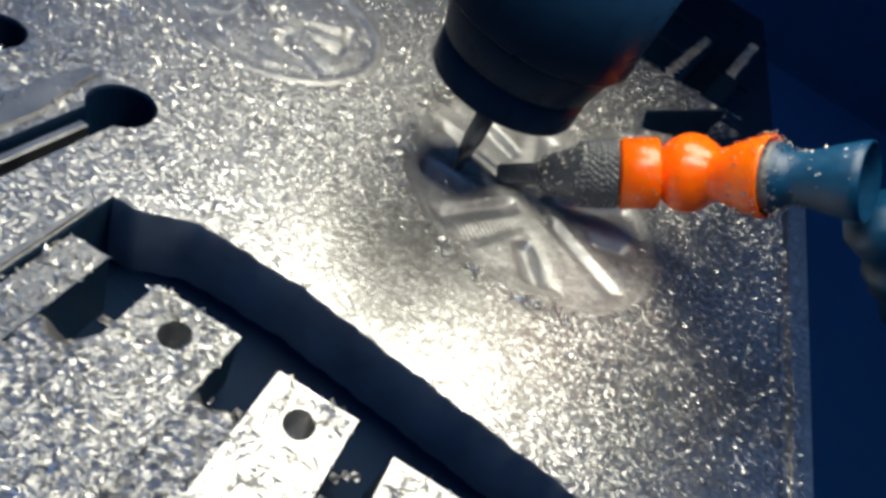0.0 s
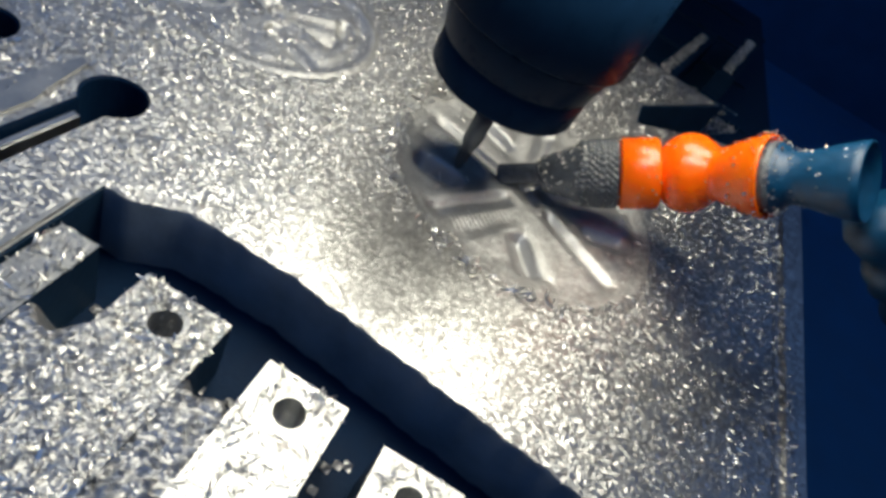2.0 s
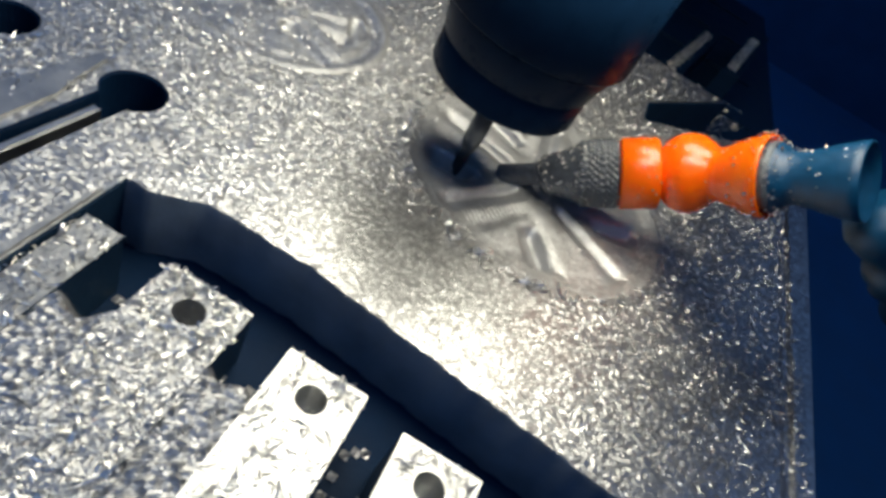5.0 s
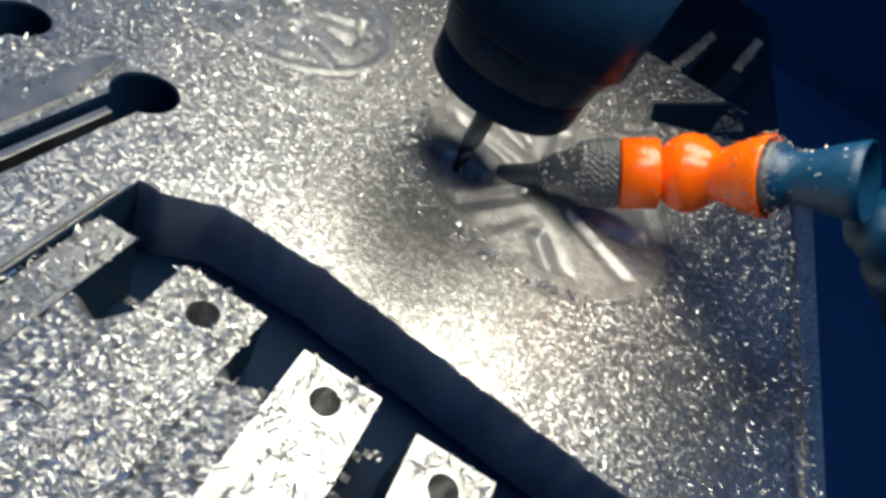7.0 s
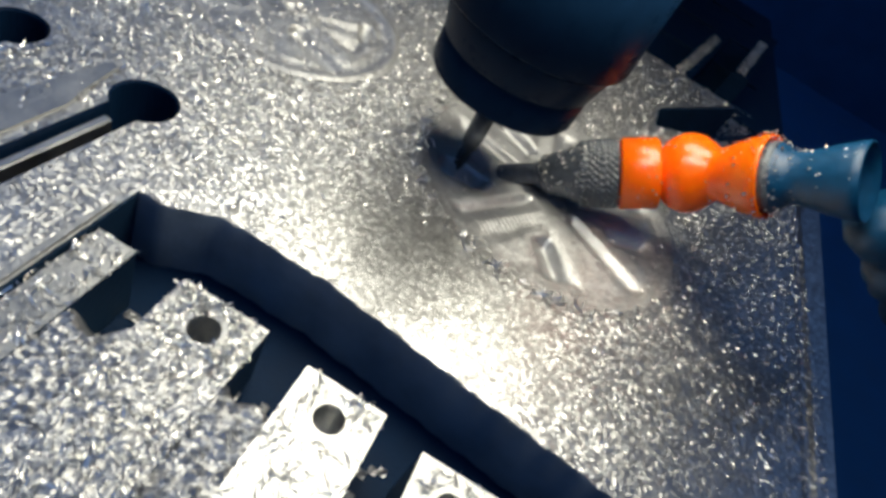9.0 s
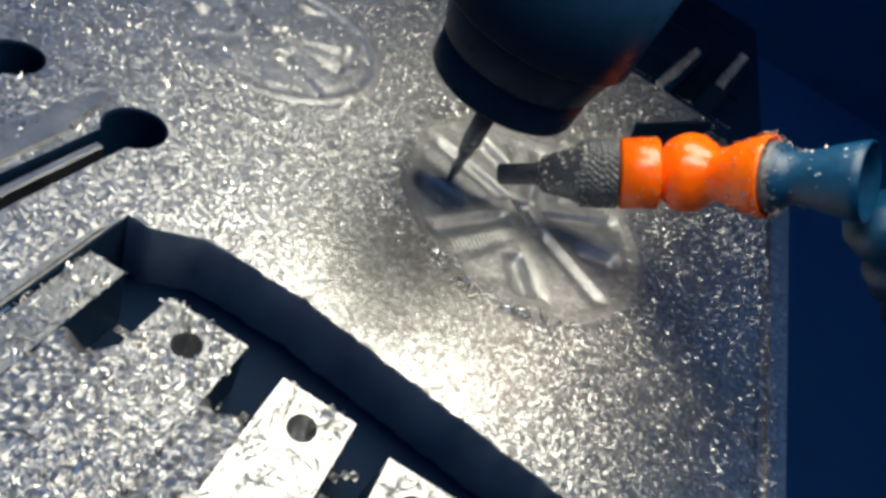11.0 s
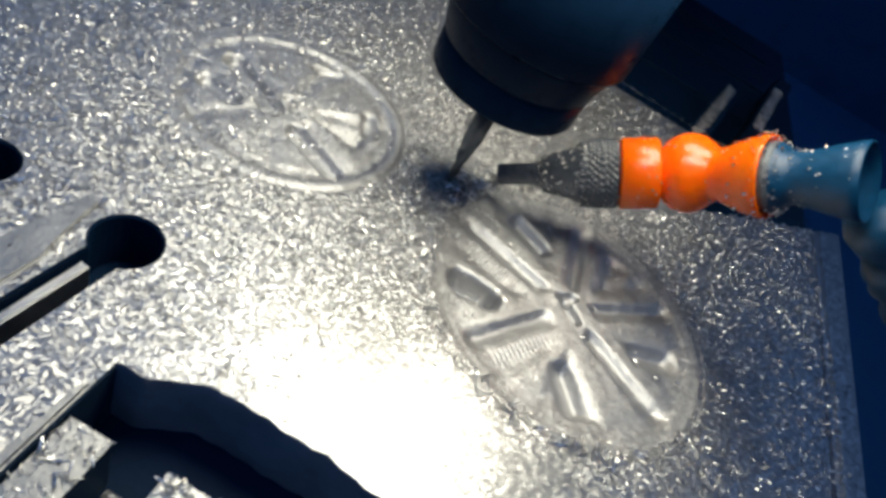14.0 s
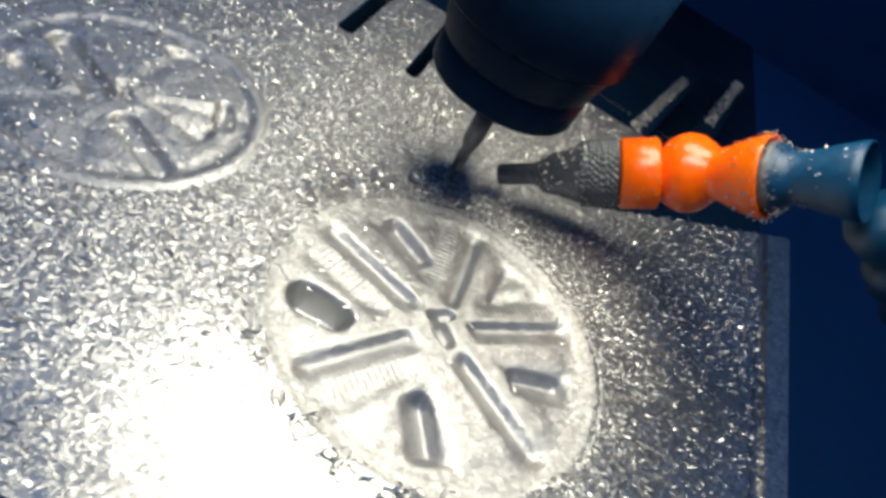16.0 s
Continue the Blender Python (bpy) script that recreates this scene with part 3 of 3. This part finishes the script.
WORK.append(chips("fine_chips", PLATE_SPOTS, 44000, 0.95, 11, "fine bright aluminium chips strewn over the plate", 0.75))
WORK.append(chips("coarse_chips", [(-34, -120, -23, -66, -1, 0.6), (-15, -120, -0.5, -66, -1, 1.4), (7, -120, 20.5, -75, -1, 0.5), (-29, -120, 45, -84, -2.6, 1.5), (-130, -120, -56, -54, 0, 1), (-130, -60, -40, 20, 0, 1), (9, -74, 20, -67.5, -1, 0.12), (29, -76, 40, -69.5, -1, 0.12), (-14, -75, -1, -66, -1, 0.3)],
                  6500, 1.5, 12, "coarse curled aluminium chips heaped on the fixture", 0.5))


# ---- spindle ----
AXIS = (0.0005, -0.0091)      # where the spindle stands


def spindle():
    ob = new("spindle")
    ob.location = (*AXIS, 0)
    tagged(ob, "dark milling spindle with a collet nut and a tapered cutter", "spindle")
    lathe("collet_nut", [(0.0036, 0.0267), (0.0144, 0.0265), (0.0154, 0.0269), (0.0158, 0.0276), (0.0158, 0.0332), (0.0156, 0.0336), (0.0160, 0.0340), (0.0177, 0.0405), (0.0179, 0.0410), (0.0036, 0.0410)], OXIDE, ob, "black collet nut", 96)
    lathe("housing", [(0.0036, 0.0412), (0.0186, 0.0412), (0.0192, 0.0418), (0.0192, 0.058), (0.0155, 0.062), (0.0155, 0.1148), (0.0036, 0.1148)], OXIDE, ob, "dark spindle housing", 96)
    prof = [(0.0002, -0.0004), (0.0006, -0.0003)] + [(0.0007 + 0.0012 * k / 14, 0.0001 + 0.0112 * k / 14) for k in range(15)] + [(0.0021, 0.0125), (0.0022, 0.0268), (0.0003, 0.0268)]
    tool = lathe("cutter", prof, CARBIDE, ob, "tapered steel cutter", 48, wave=lambda a, z: -0.0004 * max(0.0, math.sin(2 * (a - z * 420))) if 0 < z < 0.0112 else 0.0)
    return ob, tool


SPINDLE, TOOL = spindle()


def ring_light():
    """The ring of light round the spindle, under the machine head."""
    ob = new("ring_light")
    ob.location = (*AXIS, 0)
    tagged(ob, "white glowing ring light fixed round the dark spindle", "ring light")
    lathe("diffuser", [(0.022, 0.1072), (0.0221, 0.1068), (0.0489, 0.1068), (0.049, 0.1072)], GLOW, ob, "glowing white diffuser", 72)
    lathe("housing", [(0.0175, 0.1074), (0.0175, 0.1055), (0.0215, 0.1055), (0.0215, 0.1074), (0.0495, 0.1074), (0.0495, 0.1055), (0.0510, 0.1055), (0.0510, 0.115), (0.0175, 0.115), (0.0175, 0.1074)], OXIDE, ob, "dark ring housing", 72)
    # unseen head, added dark so that the plate mirrors darkness
    head = part("milling_machine", box(-0.08, -0.06, 0.1152, 0.12, 0.5, 0.45, 0.004), UNLIT_NAVY, None)
    tagged(head, "unseen dark milling head above the spindle, mirrored in the plate", "machine")


ring_light()


# ---- coolant hose ----
def along(a, b):
    a, b = Vector(a), Vector(b)
    return Matrix.Translation(a) @ (b - a).to_track_quat("Z", "Y").to_matrix().to_4x4(), (b - a).length


BALL, BLUE_END = (0.0440, 0.0032, 0.0262), (0.0657, -0.0087, 0.0478)      # the orange ball, and where the blue joint ends
BEND_AT, BEND_TO, BEND_ON = (0.0749, -0.0011, 0.0429), (0.0845, -0.0010, 0.0379), (0.1037, 0.0035, 0.0271)


def hose():
    ob = new("coolant_hose")
    tagged(ob, "jointed coolant hose of orange and blue plastic with a dark nozzle", "coolant hose")
    m, _ = along((0.0091, -0.0047, 0.00525), (0.0584, 0.0064, 0.0348))
    ob.matrix_world = m

    def ring(a, z):
        return 0.00055 * math.sin(30 * a) * (1 if int(z * 1250) % 2 else -1) if z > 0.0182 else 0.0
    prof = [(0.0014, 0.0), (0.0021, 0.0002), (0.0024, 0.0008), (0.0025, 0.0085), (0.0036, 0.0098), (0.0042, 0.0105), (0.0056, 0.0160), (0.0062, 0.0170), (0.0066, 0.0180)]
    prof += [(0.0068 + 0.0004 * min(1, k / 10), 0.0184 + k * 0.0080 / 20) for k in range(21)] + [(0.004, 0.0266)]
    lathe("nozzle", prof, NOZZLE, ob, "dark knurled nozzle wet with coolant", 136, wave=ring)
    lathe("collar", [(0.004, 0.0268), (0.0073, 0.0268), (0.0078, 0.0273), (0.0078, 0.0345), (0.0074, 0.0350), (0.004, 0.0350)], ORANGE, ob, "orange plastic collar")
    bent = m.inverted() @ along(BALL, BLUE_END)[0]
    ball = [(0.003, -0.0062)] + [(0.0086 * math.sin(radians(a)) ** 0.8, -0.0066 * math.cos(radians(a))) for a in range(25, 126, 10)]
    ball += [(0.0057, 0.0058), (0.0055, 0.0070), (0.0060, 0.0084), (0.0077, 0.0125), (0.0083, 0.0150), (0.0085, 0.0166), (0.0083, 0.0170), (0.0077, 0.0168), (0.0073, 0.0140), (0.003, 0.0125)]
    blue = [(0.003, 0.0130), (0.0062, 0.0142), (0.0071, 0.0165), (0.0068, 0.0186), (0.0054, 0.0204), (0.0051, 0.0216), (0.0054, 0.0236), (0.0068, 0.0290), (0.0074, 0.0318), (0.0075, 0.0336), (0.0071, 0.0338), (0.0066, 0.0320), (0.0002, 0.0300)]
    milky = [(0.0069, 0.0163), (0.0072, 0.0168), (0.0072, 0.0176), (0.0069, 0.0184), (0.0062, 0.0186)]
    for name, profile, mat, label in (("joint", ball, ORANGE, "orange ball-and-socket joint"), ("joint", blue, BLUE, "blue ball-and-socket joint"), ("neck", milky, CLEAR, "milky wet ring between the joints")):
        lathe(name, profile, mat, ob, label).matrix_local = bent
    rng = np.random.default_rng(8)
    verts, faces = [], []
    for k in range(760):
        on_nozzle = k < 460
        z = rng.uniform(0.009, 0.0350) if on_nozzle else rng.uniform(-0.004, 0.033) if k < 600 else rng.normal(0.0185, 0.0016)
        if on_nozzle:
            r = float(np.interp(z, (0.009, 0.0105, 0.016, 0.0184, 0.0268, 0.035), (0.0030, 0.0042, 0.0056, 0.0069, 0.0074, 0.0078)))
        else:
            r = float(np.interp(z, (-0.004, 0.0, 0.0058, 0.007, 0.0125, 0.015, 0.0172, 0.018, 0.0192, 0.0216, 0.029, 0.0336), (0.0076, 0.0086, 0.0057, 0.0055, 0.0080, 0.0088, 0.0090, 0.0078, 0.0070, 0.0051, 0.0068, 0.0075)))
        a, q = rng.uniform(0, 6.283), rng.uniform(0.0001, 0.00036)
        c = Vector((r * math.cos(a), r * math.sin(a), z))
        if not on_nozzle:
            c = bent @ c
        b0 = len(verts)
        verts += [tuple(c + Vector(d) * q * rng.uniform(0.6, 1.6)) for d in ((1, 0, 0), (-1, 0, 0), (0, 1, 0), (0, -1, 0), (0, 0, 1), (0, 0, -1))]
        faces += [(b0 + i, b0 + j, b0 + n) for i in (0, 1) for j in (2, 3) for n in (4, 5)]
    tagged(mesh_ob("clinging_swarf", verts, faces, CHIP, ob, smooth=False), "tiny bright chips clinging to the wet hose", kind="stuff")
    for p, q in ((BEND_AT, BEND_TO), (BEND_TO, BEND_ON)):
        a = lathe("joint", [(0.0002, 0.0), (0.0066, 0.0006), (0.0078, 0.0046), (0.0070, 0.0086), (0.0056, 0.0106), (0.0060, 0.0136), (0.0080, 0.0186), (0.0002, 0.019)], BLUE, ob, "blue ball-and-socket joint")
        a.matrix_local = m.inverted() @ along(p, q)[0]
    return ob


hose()


def motions():
    rows = table_rows()
    for ob in WORK:
        walk(ob, rows)
    walk(TOOL, [(i / 10, pose(0, 0, 0, 0, 0, (85 * i) % 360)) for i in range(161)])


motions()
